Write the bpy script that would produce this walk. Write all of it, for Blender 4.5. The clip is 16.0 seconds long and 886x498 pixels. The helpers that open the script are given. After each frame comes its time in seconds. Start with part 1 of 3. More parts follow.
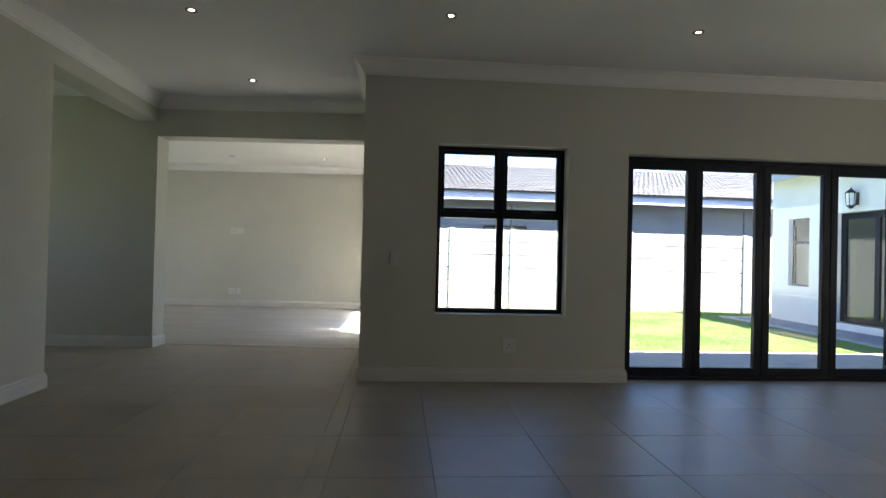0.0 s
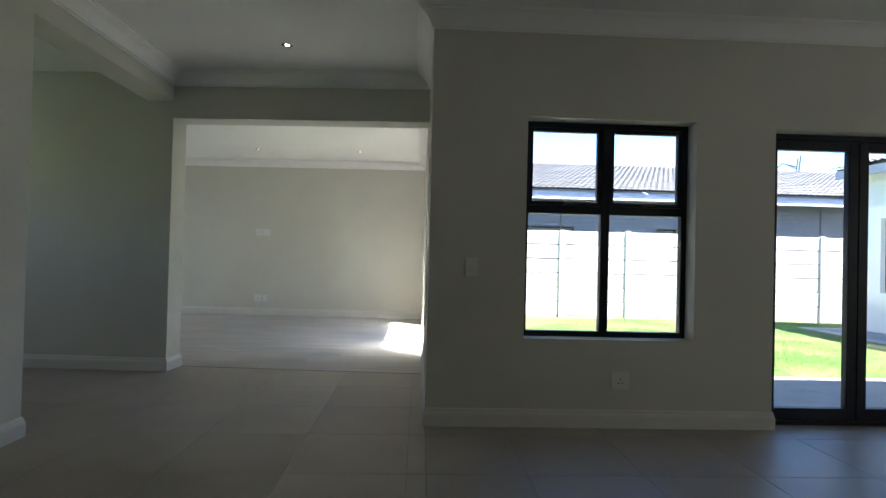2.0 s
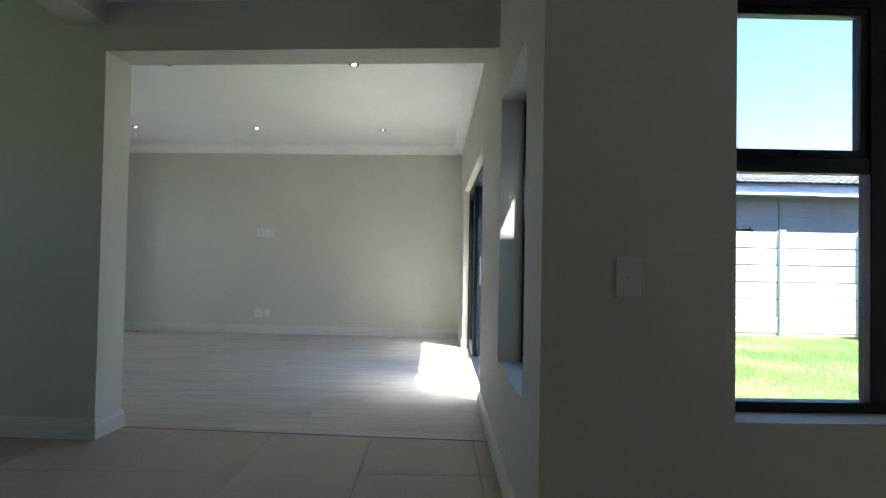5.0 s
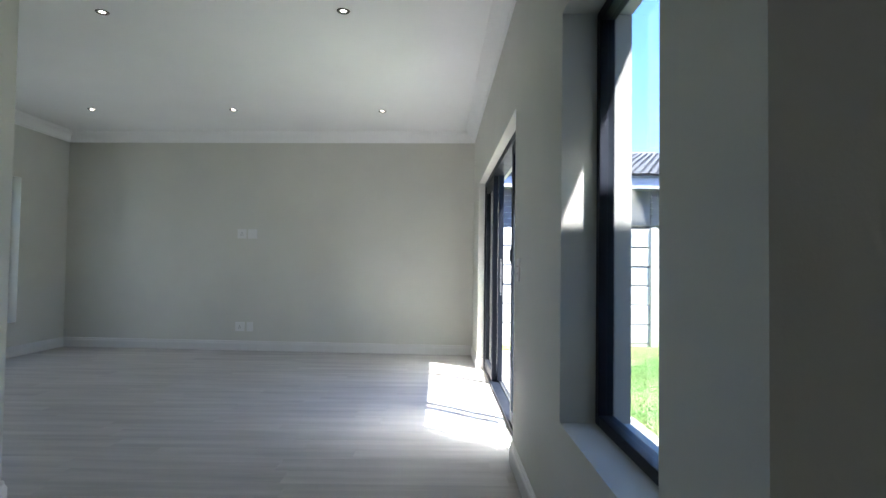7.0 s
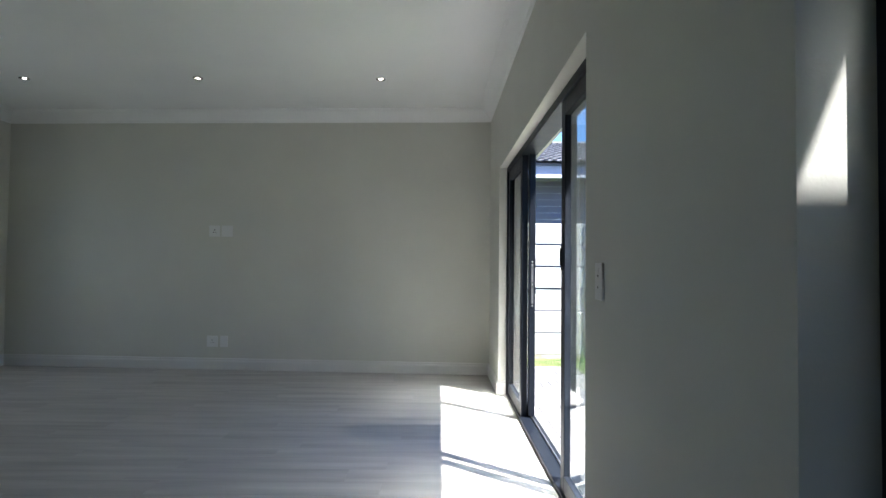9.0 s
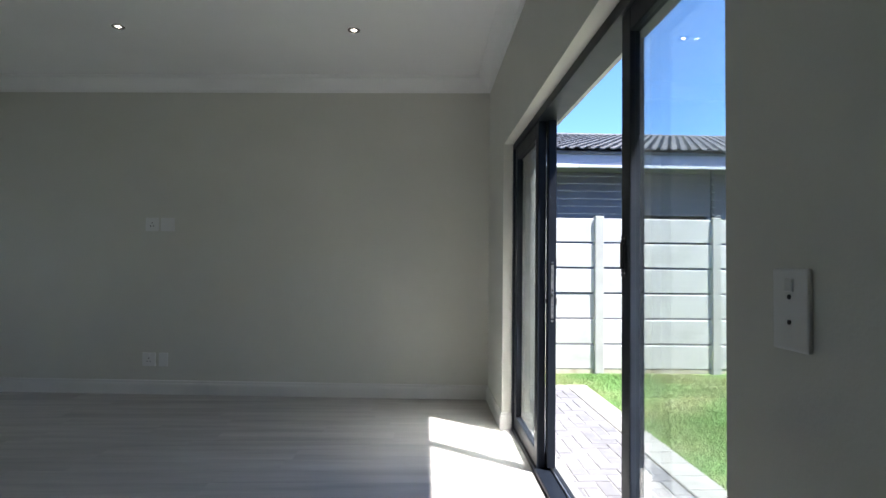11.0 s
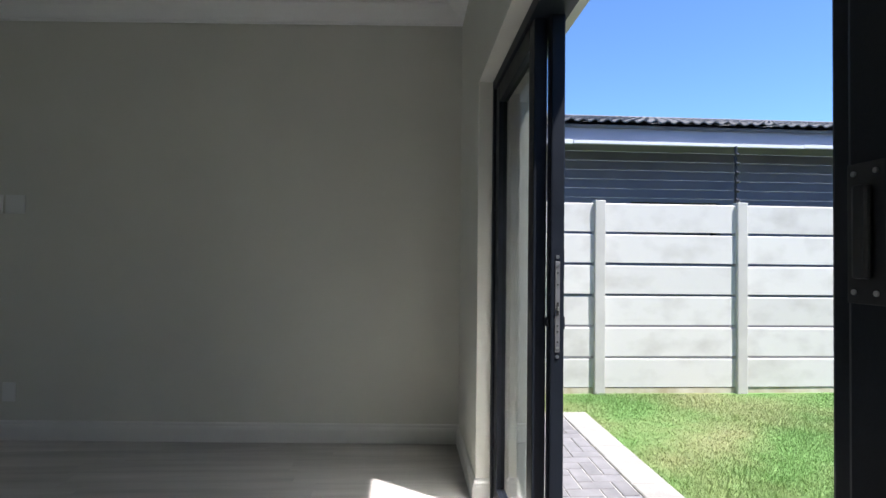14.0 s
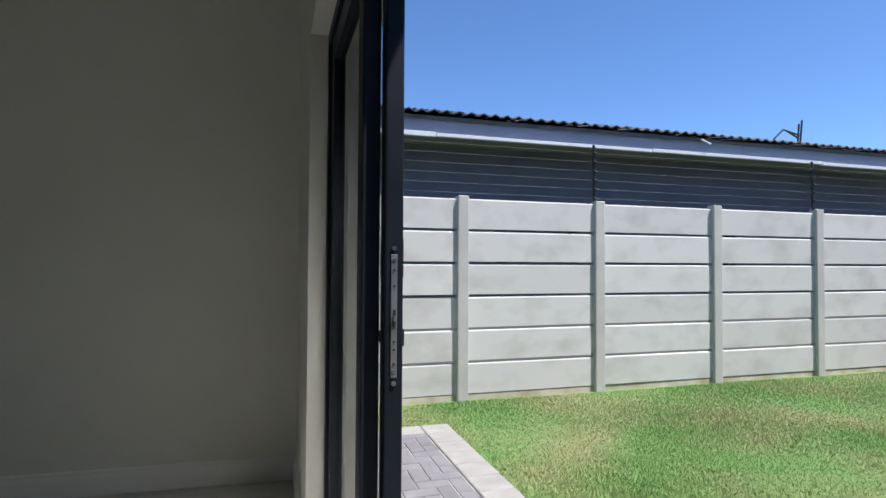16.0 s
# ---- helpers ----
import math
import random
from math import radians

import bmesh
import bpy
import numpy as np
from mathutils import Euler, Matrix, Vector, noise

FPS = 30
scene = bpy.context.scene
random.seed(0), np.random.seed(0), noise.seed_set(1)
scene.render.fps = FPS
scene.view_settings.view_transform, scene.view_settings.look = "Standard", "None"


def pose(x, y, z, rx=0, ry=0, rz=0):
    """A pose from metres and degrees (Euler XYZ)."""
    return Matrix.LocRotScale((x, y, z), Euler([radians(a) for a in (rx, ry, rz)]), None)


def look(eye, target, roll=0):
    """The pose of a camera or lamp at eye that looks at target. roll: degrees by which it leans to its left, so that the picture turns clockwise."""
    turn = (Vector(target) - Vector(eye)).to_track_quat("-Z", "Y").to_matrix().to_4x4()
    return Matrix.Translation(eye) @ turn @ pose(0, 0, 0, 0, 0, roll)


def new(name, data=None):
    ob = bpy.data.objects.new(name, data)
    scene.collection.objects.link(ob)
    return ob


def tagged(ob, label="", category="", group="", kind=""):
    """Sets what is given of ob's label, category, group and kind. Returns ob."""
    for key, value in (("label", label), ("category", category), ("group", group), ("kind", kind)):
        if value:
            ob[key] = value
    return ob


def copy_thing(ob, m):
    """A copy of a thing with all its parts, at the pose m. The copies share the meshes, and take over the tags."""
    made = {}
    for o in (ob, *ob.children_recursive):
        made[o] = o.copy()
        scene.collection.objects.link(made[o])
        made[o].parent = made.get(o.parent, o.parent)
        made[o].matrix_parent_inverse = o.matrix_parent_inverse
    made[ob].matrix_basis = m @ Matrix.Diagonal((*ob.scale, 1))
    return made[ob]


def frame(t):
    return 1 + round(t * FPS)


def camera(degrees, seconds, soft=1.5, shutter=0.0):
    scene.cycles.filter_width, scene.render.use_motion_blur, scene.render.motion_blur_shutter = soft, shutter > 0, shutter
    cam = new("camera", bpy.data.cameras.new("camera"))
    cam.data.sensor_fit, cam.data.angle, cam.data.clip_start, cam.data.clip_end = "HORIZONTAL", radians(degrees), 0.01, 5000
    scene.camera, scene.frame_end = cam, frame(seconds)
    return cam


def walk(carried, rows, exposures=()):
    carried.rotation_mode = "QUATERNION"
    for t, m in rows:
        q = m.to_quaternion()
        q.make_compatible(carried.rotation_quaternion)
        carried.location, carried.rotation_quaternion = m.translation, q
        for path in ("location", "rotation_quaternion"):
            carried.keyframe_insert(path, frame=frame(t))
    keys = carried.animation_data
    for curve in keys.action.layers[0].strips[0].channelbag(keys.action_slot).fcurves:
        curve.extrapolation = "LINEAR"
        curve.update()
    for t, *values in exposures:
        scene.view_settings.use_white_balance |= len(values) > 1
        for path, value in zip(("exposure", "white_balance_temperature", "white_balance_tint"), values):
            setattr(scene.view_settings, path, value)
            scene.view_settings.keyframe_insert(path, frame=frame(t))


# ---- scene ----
cam = camera(77.2, 16.0)
PATH = [
    (0, (0.827, -0.055, 1.16), (0.981, 1.939, 1.182), 1.4),
    (0.5, (0.741, 0.221, 1.17), (0.867, 2.217, 1.193), 1.4),
    (1, (0.562, 0.514, 1.174), (0.67, 2.511, 1.199), 1.4),
    (1.5, (0.461, 0.809, 1.172), (0.558, 2.807, 1.199), 1.4),
    (2, (0.416, 1.14, 1.187), (0.498, 3.138, 1.213), 1.4),
    (2.5, (0.342, 1.493, 1.188), (0.413, 3.492, 1.216), 1.3),
    (3, (0.3, 1.811, 1.195), (0.362, 3.81, 1.225), 1.2),
    (3.5, (0.283, 2.17, 1.194), (0.329, 4.169, 1.226), 1.2),
    (4, (0.224, 2.493, 1.177), (0.259, 4.492, 1.213), 1.2),
    (6.5, (0.04, 3.992, 1.16), (0.054, 5.991, 1.218), 0.8),
    (7, (0.026, 4.278, 1.16), (0.04, 6.277, 1.222), 0.8),
    (7.5, (-0.058, 4.563, 1.168), (-0.044, 6.562, 1.228), 0.7),
    (8, (-0.094, 4.818, 1.177), (-0.073, 6.817, 1.237), 0.8),
    (8.5, (-0.042, 5.162, 1.216), (-0.038, 7.161, 1.268), 0.7),
    (9, (-0.093, 5.455, 1.196), (-0.076, 7.454, 1.255), 0.6),
    (11.5, (-0.109, 6.766, 1.211), (-0.037, 8.764, 1.269), 0.6),
    (12, (-0.046, 6.98, 1.19), (0.03, 8.977, 1.252), 0.5),
    (12.5, (-0.035, 7.239, 1.195), (0.055, 9.237, 1.25), 0.5),
    (13, (0.012, 7.464, 1.205), (0.116, 9.461, 1.251), 0.7),
    (13.5, (0.084, 7.694, 1.217), (0.199, 9.691, 1.261), 0.7),
    (14, (0.125, 7.884, 1.216), (0.253, 9.879, 1.256), 0.6),
    (14.5, (0.148, 8.057, 1.216), (0.353, 10.046, 1.26), 0.6),
    (15, (0.19, 8.166, 1.207), (0.518, 10.138, 1.252), 0.5),
    (15.5, (0.282, 8.29, 1.205), (0.729, 10.239, 1.253), 0.4),
    (16, (0.348, 8.374, 1.195), (0.929, 10.287, 1.245), 0.3),
]
walk(cam, [(t, look(eye, target, roll)) for t, eye, target, roll in PATH],
     exposures=((0.0, 2.88, 6850, 12), (2.0, 2.82, 6500, 10), (4.0, 2.66, 6300, 9), (6.3, 2.88, 6000, 11), (7.0, 2.75, 5900, 12), (8.0, 2.38, 5850, 13),
                (9.0, 2.10, 5950, 10), (11.3, 1.55, 6030, 11), (12.5, 1.15, 6080, 12), (13.5, 1.18, 6150, 12), (14.5, 1.06, 6150, 12), (16.0, 0.60, 6150, 12)))

# ---- world and light ----
TO_SUN = Vector((0.40, -0.32, 1.0)).normalized()
world = bpy.data.worlds.new("sky")
scene.world = world
world.use_nodes = True
sky = world.node_tree.nodes.new("ShaderNodeTexSky")
sky.sky_type, sky.sun_disc = "NISHITA", False
sky.altitude, sky.air_density, sky.dust_density, sky.ozone_density = 200, 0.9, 0.0, 10.0
sky.sun_elevation = math.asin(TO_SUN.z)
sky.sun_rotation = math.atan2(TO_SUN.x, TO_SUN.y)
background = world.node_tree.nodes["Background"]
world.node_tree.links.new(sky.outputs["Color"], background.inputs["Color"])
background.inputs["Strength"].default_value = 0.12

sun = new("sun", bpy.data.lights.new("sun", "SUN"))
sun.data.energy, sun.data.angle, sun.data.color = 5.0, radians(0.55), (1.0, 0.95, 0.88)
sun.matrix_world = look(TO_SUN * 30, (0, 0, 0))


def sky_fill(name, where, towards, width, height, watts):
    """An added area lamp in an opening, in place of more light from the sky."""
    ob = new(name, bpy.data.lights.new(name, "AREA"))
    ob.data.shape, ob.data.size, ob.data.size_y = "RECTANGLE", width, height
    ob.data.energy, ob.data.color = watts, (0.97, 0.98, 0.95)
    ob.matrix_world = look(where, towards)
    return ob


# fill lamps: two at unseen, added openings, the third boosts the side window
sky_fill("fill_unseen_east_opening", (7.74, 1.4, 1.4), (0, 1.4, 1.4), 1.9, 1.5, 3.1)
sky_fill("fill_unseen_passage_opening", (-5.08, 5.65, 1.6), (0, 5.65, 1.6), 0.65, 0.75, 0.4)
sky_fill("sky_fill_side_window", (-5.30, 10.32, 1.29), (0, 10.32, 1.29), 1.3, 1.6, 1.0)


# ---- materials ----
def material(name, colour, rough=0.6, metal=0.0, vary=0.08, scale=6.0, fine=90.0, bump=0.05, stain=None, per_piece=0.0, stretch=(1, 1, 1), span=(0.3, 0.68), shine=0.5):
    """A surface with colour that varies at two scales, and fine relief. stain: a second colour in broad patches."""
    mat = bpy.data.materials.new(name)
    mat.use_nodes = True
    nodes, links = mat.node_tree.nodes, mat.node_tree.links
    shader = nodes["Principled BSDF"]
    shader.inputs["Roughness"].default_value, shader.inputs["Metallic"].default_value = rough, metal
    place = nodes.new("ShaderNodeNewGeometry")
    stretched = nodes.new("ShaderNodeVectorMath")
    stretched.operation = "MULTIPLY"
    stretched.inputs[1].default_value = stretch
    links.new(place.outputs["Position"], stretched.inputs[0])
    info = nodes.new("ShaderNodeObjectInfo")
    where = stretched.outputs[0]
    if per_piece:
        shift = nodes.new("ShaderNodeVectorMath")
        shift.operation = "MULTIPLY_ADD"
        links.new(info.outputs["Random"], shift.inputs[0])
        shift.inputs[1].default_value = (37.0, 19.0, 11.0)
        links.new(stretched.outputs[0], shift.inputs[2])
        where = shift.outputs[0]
    broad, grain = nodes.new("ShaderNodeTexNoise"), nodes.new("ShaderNodeTexNoise")
    for tex, size, detail in ((broad, scale, 6), (grain, fine, 3)):
        tex.inputs["Scale"].default_value, tex.inputs["Detail"].default_value = size, detail
        links.new(where, tex.inputs["Vector"])
    mix = nodes.new("ShaderNodeMix")
    mix.data_type = "RGBA"
    dark = tuple(c * (1 - vary) for c in colour)
    mix.inputs["A"].default_value = (*(stain or dark), 1)
    mix.inputs["B"].default_value = (*(min(1, c * (1 + vary)) for c in colour), 1)
    ramp = nodes.new("ShaderNodeMapRange")
    ramp.inputs["From Min"].default_value, ramp.inputs["From Max"].default_value = span
    links.new(broad.outputs["Fac"], ramp.inputs["Value"])
    links.new(ramp.outputs["Result"], mix.inputs["Factor"])
    value = nodes.new("ShaderNodeHueSaturation")
    strength = nodes.new("ShaderNodeMath")
    strength.operation = "MULTIPLY_ADD"
    strength.inputs[1].default_value, strength.inputs[2].default_value = vary * 0.8, 1 - vary * 0.4
    links.new(grain.outputs["Fac"], strength.inputs[0])
    last = strength.outputs[0]
    if per_piece:
        own = nodes.new("ShaderNodeMath")
        own.operation = "MULTIPLY_ADD"
        own.inputs[1].default_value = per_piece
        links.new(info.outputs["Random"], own.inputs[0])
        links.new(last, own.inputs[2])
        lower = nodes.new("ShaderNodeMath")
        lower.operation = "SUBTRACT"
        lower.inputs[1].default_value = per_piece / 2
        links.new(own.outputs[0], lower.inputs[0])
        last = lower.outputs[0]
    links.new(last, value.inputs["Value"])
    links.new(mix.outputs["Result"], value.inputs["Color"])
    links.new(value.outputs["Color"], shader.inputs["Base Color"])
    rougher = nodes.new("ShaderNodeMapRange")
    rougher.inputs["To Min"].default_value, rougher.inputs["To Max"].default_value = max(0.02, rough - 0.07), min(1, rough + 0.07)
    links.new(broad.outputs["Fac"], rougher.inputs["Value"])
    links.new(rougher.outputs["Result"], shader.inputs["Roughness"])
    shader.inputs["Specular IOR Level"].default_value = shine
    if bump:
        relief = nodes.new("ShaderNodeBump")
        relief.inputs["Strength"].default_value, relief.inputs["Distance"].default_value = bump, 0.01
        links.new(grain.outputs["Fac"], relief.inputs["Height"])
        links.new(relief.outputs["Normal"], shader.inputs["Normal"])
    return mat


def glass(name, tint=(0.93, 0.97, 0.96)):
    mat = bpy.data.materials.new(name)
    mat.use_nodes = True
    shader = mat.node_tree.nodes["Principled BSDF"]
    shader.inputs["Base Color"].default_value = (*tint, 1)
    shader.inputs["Roughness"].default_value = 0.0
    shader.inputs["IOR"].default_value = 1.45
    shader.inputs["Transmission Weight"].default_value = 1.0
    return mat


def glow(name, colour, strength):
    mat = bpy.data.materials.new(name)
    mat.use_nodes = True
    shader = mat.node_tree.nodes["Principled BSDF"]
    shader.inputs["Emission Color"].default_value = (*colour, 1)
    shader.inputs["Emission Strength"].default_value = strength
    return mat


PAINT = material("greige_wall_paint", (0.60, 0.595, 0.53), 0.75, vary=0.035, scale=1.3, fine=160, bump=0.06)
WHITE = material("white_ceiling_paint", (0.84, 0.84, 0.82), 0.8, vary=0.025, scale=1.1, fine=120, bump=0.04)
TRIM = material("white_gloss_trim", (0.66, 0.65, 0.62), 0.4, vary=0.03, scale=3, fine=80, bump=0.02)
WINGPAINT = material("white_wing_plaster", (0.66, 0.655, 0.64), 0.85, vary=0.05, scale=2.2, fine=130, bump=0.35)
PLASTER = material("pale_outside_plaster", (0.56, 0.55, 0.52), 0.85, vary=0.05, scale=2.2, fine=130, bump=0.15)
ALU = material("dark_grey_aluminium", (0.010, 0.013, 0.020), 0.45, 0.0, vary=0.12, scale=9, fine=200, bump=0.02, shine=0.22)
TILE = material("beige_porcelain_tile", (0.37, 0.325, 0.275), 0.45, vary=0.11, scale=2.0, fine=60, bump=0.02, per_piece=0.07)
# also on the wing's floor and ceiling, its dark tone standing for indoor shade
GROUT = material("brown_grout_and_wing_shade", (0.27, 0.24, 0.205), 0.9, vary=0.15)
PLANK = material("grey_washed_vinyl_plank", (0.465, 0.445, 0.415), 0.48, vary=0.17, scale=2.0, fine=12, bump=0.02, per_piece=0.07, stretch=(0.45, 5, 1), shine=0.2)
GAP = material("dark_plank_joint", (0.26, 0.24, 0.22), 0.9, vary=0.1)
PLASTIC = material("white_switch_plastic", (0.70, 0.70, 0.68), 0.35, vary=0.02, bump=0.0)
SLOT = material("dark_slot", (0.02, 0.02, 0.02), 0.6, vary=0.1, bump=0.0)
STEEL = material("brushed_steel", (0.55, 0.55, 0.54), 0.3, 1.0, vary=0.1, scale=20, fine=300, bump=0.03)
CONCRETE = material("pale_precast_concrete", (0.565, 0.55, 0.525), 0.9, vary=0.10, scale=3.2, fine=110, bump=0.08, stain=(0.475, 0.455, 0.425), span=(0.22, 0.52), per_piece=0.10, stretch=(0.8, 1, 1.3))
SPLASHED = material("soil_splashed_concrete", (0.50, 0.46, 0.39), 0.95, vary=0.2, scale=5, fine=60, bump=0.1, stain=(0.38, 0.31, 0.20), per_piece=0.1)
POSTS = material("grey_concrete_post", (0.48, 0.465, 0.435), 0.9, vary=0.10, scale=3, fine=80, bump=0.1, per_piece=0.05)
EDGING = material("pale_concrete_edging", (0.31, 0.295, 0.27), 0.9, vary=0.14, scale=5, fine=80, bump=0.3, per_piece=0.1)
PAVER = material("grey_concrete_paver", (0.19, 0.181, 0.185), 0.9, vary=0.16, scale=7, fine=120, bump=0.4, per_piece=0.22)
SAND = material("jointing_sand", (0.46, 0.44, 0.40), 0.95, vary=0.2, scale=12)
SOIL = material("lawn_soil", (0.105, 0.195, 0.052), 1.0, vary=0.3, scale=1.1, fine=60, bump=0.5, stain=(0.24, 0.255, 0.10), span=(0.30, 0.60))
GRASS = material("lawn_grass", (0.142, 0.250, 0.070), 0.7, vary=0.3, scale=1.1, fine=45, bump=0.0, stain=(0.33, 0.345, 0.155), span=(0.33, 0.60))
ROOF = material("grey_roof_tile", (0.142, 0.137, 0.140), 0.75, vary=0.2, scale=3, fine=60, bump=0.3, per_piece=0.25)
# also on the wing's lining, as painted-in shade behind the glass
DARKWALL = material("dark_neighbour_wall_and_wing_shade", (0.190, 0.180, 0.215), 0.85, vary=0.12, scale=1.6, fine=90, bump=0.2)
FASCIA = material("grey_painted_fascia", (0.33, 0.335, 0.40), 0.6, vary=0.08, scale=2, fine=60, bump=0.05)
GUTTER = material("pale_fascia_edge", (0.70, 0.70, 0.72), 0.6, vary=0.05)
BLACK = material("black_plastic", (0.015, 0.015, 0.017), 0.5, vary=0.1, bump=0.0)
WIRE = material("galvanised_wire", (0.45, 0.45, 0.46), 0.35, 1.0, vary=0.1, bump=0.0)
GLASS = glass("clear_glass")
FROST = material("pale_lantern_glass", (0.75, 0.77, 0.78), 0.25, vary=0.05, bump=0.0)
LAMP = glow("warm_downlight", (1.0, 0.88, 0.70), 5.0)
LOCK = material("dark_lock_metal", (0.24, 0.24, 0.245), 0.45, 0.6, vary=0.15, scale=30, fine=200, bump=0.03)
RIM = material("grey_downlight_rim", (0.10, 0.095, 0.085), 0.4, 0.5, vary=0.1, bump=0.0)


# ---- building helpers ----
def box(bm, x0, x1, y0, y1, z0, z1, bevel=0.0):
    made = bmesh.ops.create_cube(bm, size=1.0, matrix=Matrix.Translation(((x0 + x1) / 2, (y0 + y1) / 2, (z0 + z1) / 2))
                                 @ Matrix.Diagonal((x1 - x0, y1 - y0, z1 - z0, 1)))
    if bevel:
        edges = list({e for v in made["verts"] for e in v.link_edges})
        bmesh.ops.bevel(bm, geom=edges, offset=bevel, segments=2, affect="EDGES", profile=0.6)
    return bm


def boxed(x0, x1, y0, y1, z0, z1, bevel=0.0):
    return box(bmesh.new(), x0, x1, y0, y1, z0, z1, bevel)


def rod(bm, a, b, radius, sides=10, end=None):
    """A round bar from a to b, or a cone frustum with the radius end at b."""
    a, b = Vector(a), Vector(b)
    turn = (b - a).to_track_quat("Z", "Y").to_matrix().to_4x4()
    bmesh.ops.create_cone(bm, cap_ends=True, segments=sides, radius1=radius, radius2=radius if end is None else end,
                          depth=(b - a).length, matrix=Matrix.Translation((a + b) / 2) @ turn)
    return bm


def mesh_of(name, bm, mat, smooth=False):
    data = bpy.data.meshes.new(name)
    bmesh.ops.recalc_face_normals(bm, faces=bm.faces)
    bm.to_mesh(data)
    bm.free()
    data.materials.append(mat)
    if smooth:
        for poly in data.polygons:
            poly.use_smooth = True
    return data


def part(name, bm, mat, parent, label="", smooth=False):
    ob = new(name, mesh_of(name, bm, mat, smooth))
    ob.parent = parent
    return tagged(ob, label)


def whole(name, bm, mat, label, category, kind="", group="", smooth=False):
    return tagged(new(name, mesh_of(name, bm, mat, smooth)), label, category, group, kind)


def thing(name, m, label, category, group="", kind=""):
    ob = new(name)
    ob.empty_display_size = 0.1
    ob.matrix_world = m
    return tagged(ob, label, category, group, kind)


def piece(name, data, parent, place, turn=0.0, size=(1, 1, 1)):
    ob = new(name, data)
    ob.parent = parent
    ob.location, ob.rotation_euler, ob.scale = place, (0, 0, turn), size
    return ob


def holed(u0, u1, z0, z1, holes):
    """The rectangles that are left of a wall's face round its openings (u0, u1, z0, z1)."""
    cuts_u = sorted({u0, u1, *(h[0] for h in holes), *(h[1] for h in holes)})
    cells = []
    for a, b in zip(cuts_u, cuts_u[1:]):
        mine = sorted((h[2], h[3]) for h in holes if h[0] <= a and h[1] >= b)
        low = z0
        for c, d in mine:
            if c > low:
                cells.append((a, b, low, c))
            low = d
        if low < z1:
            cells.append((a, b, low, z1))
    return cells


def wall(name, axis, u0, u1, inner, outer, z0, z1, holes, label, faces=(PAINT, PLASTER)):
    """A wall along an axis, of two leaves: the inner one painted, the outer one plastered."""
    ob = thing(name, pose(0, 0, 0), label, "wall", kind="structure")
    middle = inner + (outer - inner) * 0.62
    us = sorted({u0, u1, *(h[0] for h in holes), *(h[1] for h in holes)})
    zs = sorted({z0, z1, *(h[2] for h in holes), *(h[3] for h in holes)})
    for leaf, mat, a, b in (("inner_leaf", faces[0], inner, middle), ("outer_leaf", faces[1], middle, outer)):
        bm = bmesh.new()
        at = {}
        for i in range(len(us)):
            for j in range(len(zs)):
                at[i, j] = bm.verts.new((us[i], a, zs[j]) if axis == "x" else (a, us[i], zs[j]))
        for i in range(len(us) - 1):
            for j in range(len(zs) - 1):
                if not any(h[0] <= us[i] and h[1] >= us[i + 1] and h[2] <= zs[j] and h[3] >= zs[j + 1] for h in holes):
                    bm.faces.new((at[i, j], at[i + 1, j], at[i + 1, j + 1], at[i, j + 1]))
        bmesh.ops.delete(bm, geom=[v for v in bm.verts if not v.link_faces], context="VERTS")
        made = bmesh.ops.extrude_face_region(bm, geom=bm.faces[:], use_keep_orig=True)
        step = (0, b - a, 0) if axis == "x" else (b - a, 0, 0)
        bmesh.ops.translate(bm, verts=[v for v in made["geom"] if isinstance(v, bmesh.types.BMVert)], vec=step)
        part(leaf, bm, mat, ob)
    return ob


def sweep(name, points, profile, mat, label, category, closed=False):
    """A moulding along a line on the plan, the room on its left; profile: points (out from the wall, height)."""
    pts = [Vector(p) for p in points]
    n, count = len(pts), len(profile)
    bm = bmesh.new()
    rings = []
    for i, p in enumerate(pts):
        before = (p - pts[i - 1]).normalized() if closed or i > 0 else None
        after = (pts[(i + 1) % n] - p).normalized() if closed or i < n - 1 else None
        before, after = before or after, after or before
        na, nb = Vector((-before.y, before.x)), Vector((-after.y, after.x))
        side = (na + nb) / max(0.3, 1 + na.dot(nb))
        rings.append([bm.verts.new((p.x + side.x * o, p.y + side.y * o, z)) for o, z in profile])
    for i in range(n if closed else n - 1):
        a, b = rings[i], rings[(i + 1) % n]
        for k in range(count):
            bm.faces.new((a[k], a[(k + 1) % count], b[(k + 1) % count], b[k]))
    if not closed:
        bm.faces.new(rings[0])
        bm.faces.new(rings[-1])
    return whole(name, bm, mat, label, category, kind="structure")


# ---- the plan ----
RX, RO = 0.478, 0.744        # wall between the corridor, the far room and the garden
FY, FO = 5.035, 5.315        # wall of the living room towards the garden
EAST, BACK = 7.6, -3.2     # unseen ends of the living room
LX = -2.032                # wall of the living room on the other side
NY = 4.70                  # where that wall ends at the passage
HY, HO = 6.667, 6.927        # wall with the wide opening
WX, TY = -5.075, 11.575      # far room
SKEWED = radians(4.5)     # the wall with the opening runs askew
FARSKEW = radians(3.4)     # so does the far wall
LEFTY = TY + (RX - WX) * math.tan(FARSKEW)
CZ = 2.92                  # ceiling
GZ = -0.105                # garden
FENCE = 13.44
HEAD = 2.155

W1 = (1.159, 2.382, 0.622, 2.193)
FD = (2.962, 5.846, 0.0, 2.162)
W2 = (5.415, 6.333, 0.59, 2.115)
SD = (7.60, 10.66, 0.0, 2.12)
# W6 and W5: unseen openings, added to brighten the passage and living room
W6 = (5.3, 6.0, 1.2, 2.0)
W5 = (0.4, 2.4, 0.6, HEAD)
W3 = (9.60, 11.05, 0.41, 2.17)
DEEP = -0.3              # openings with a threshold go down to the slab

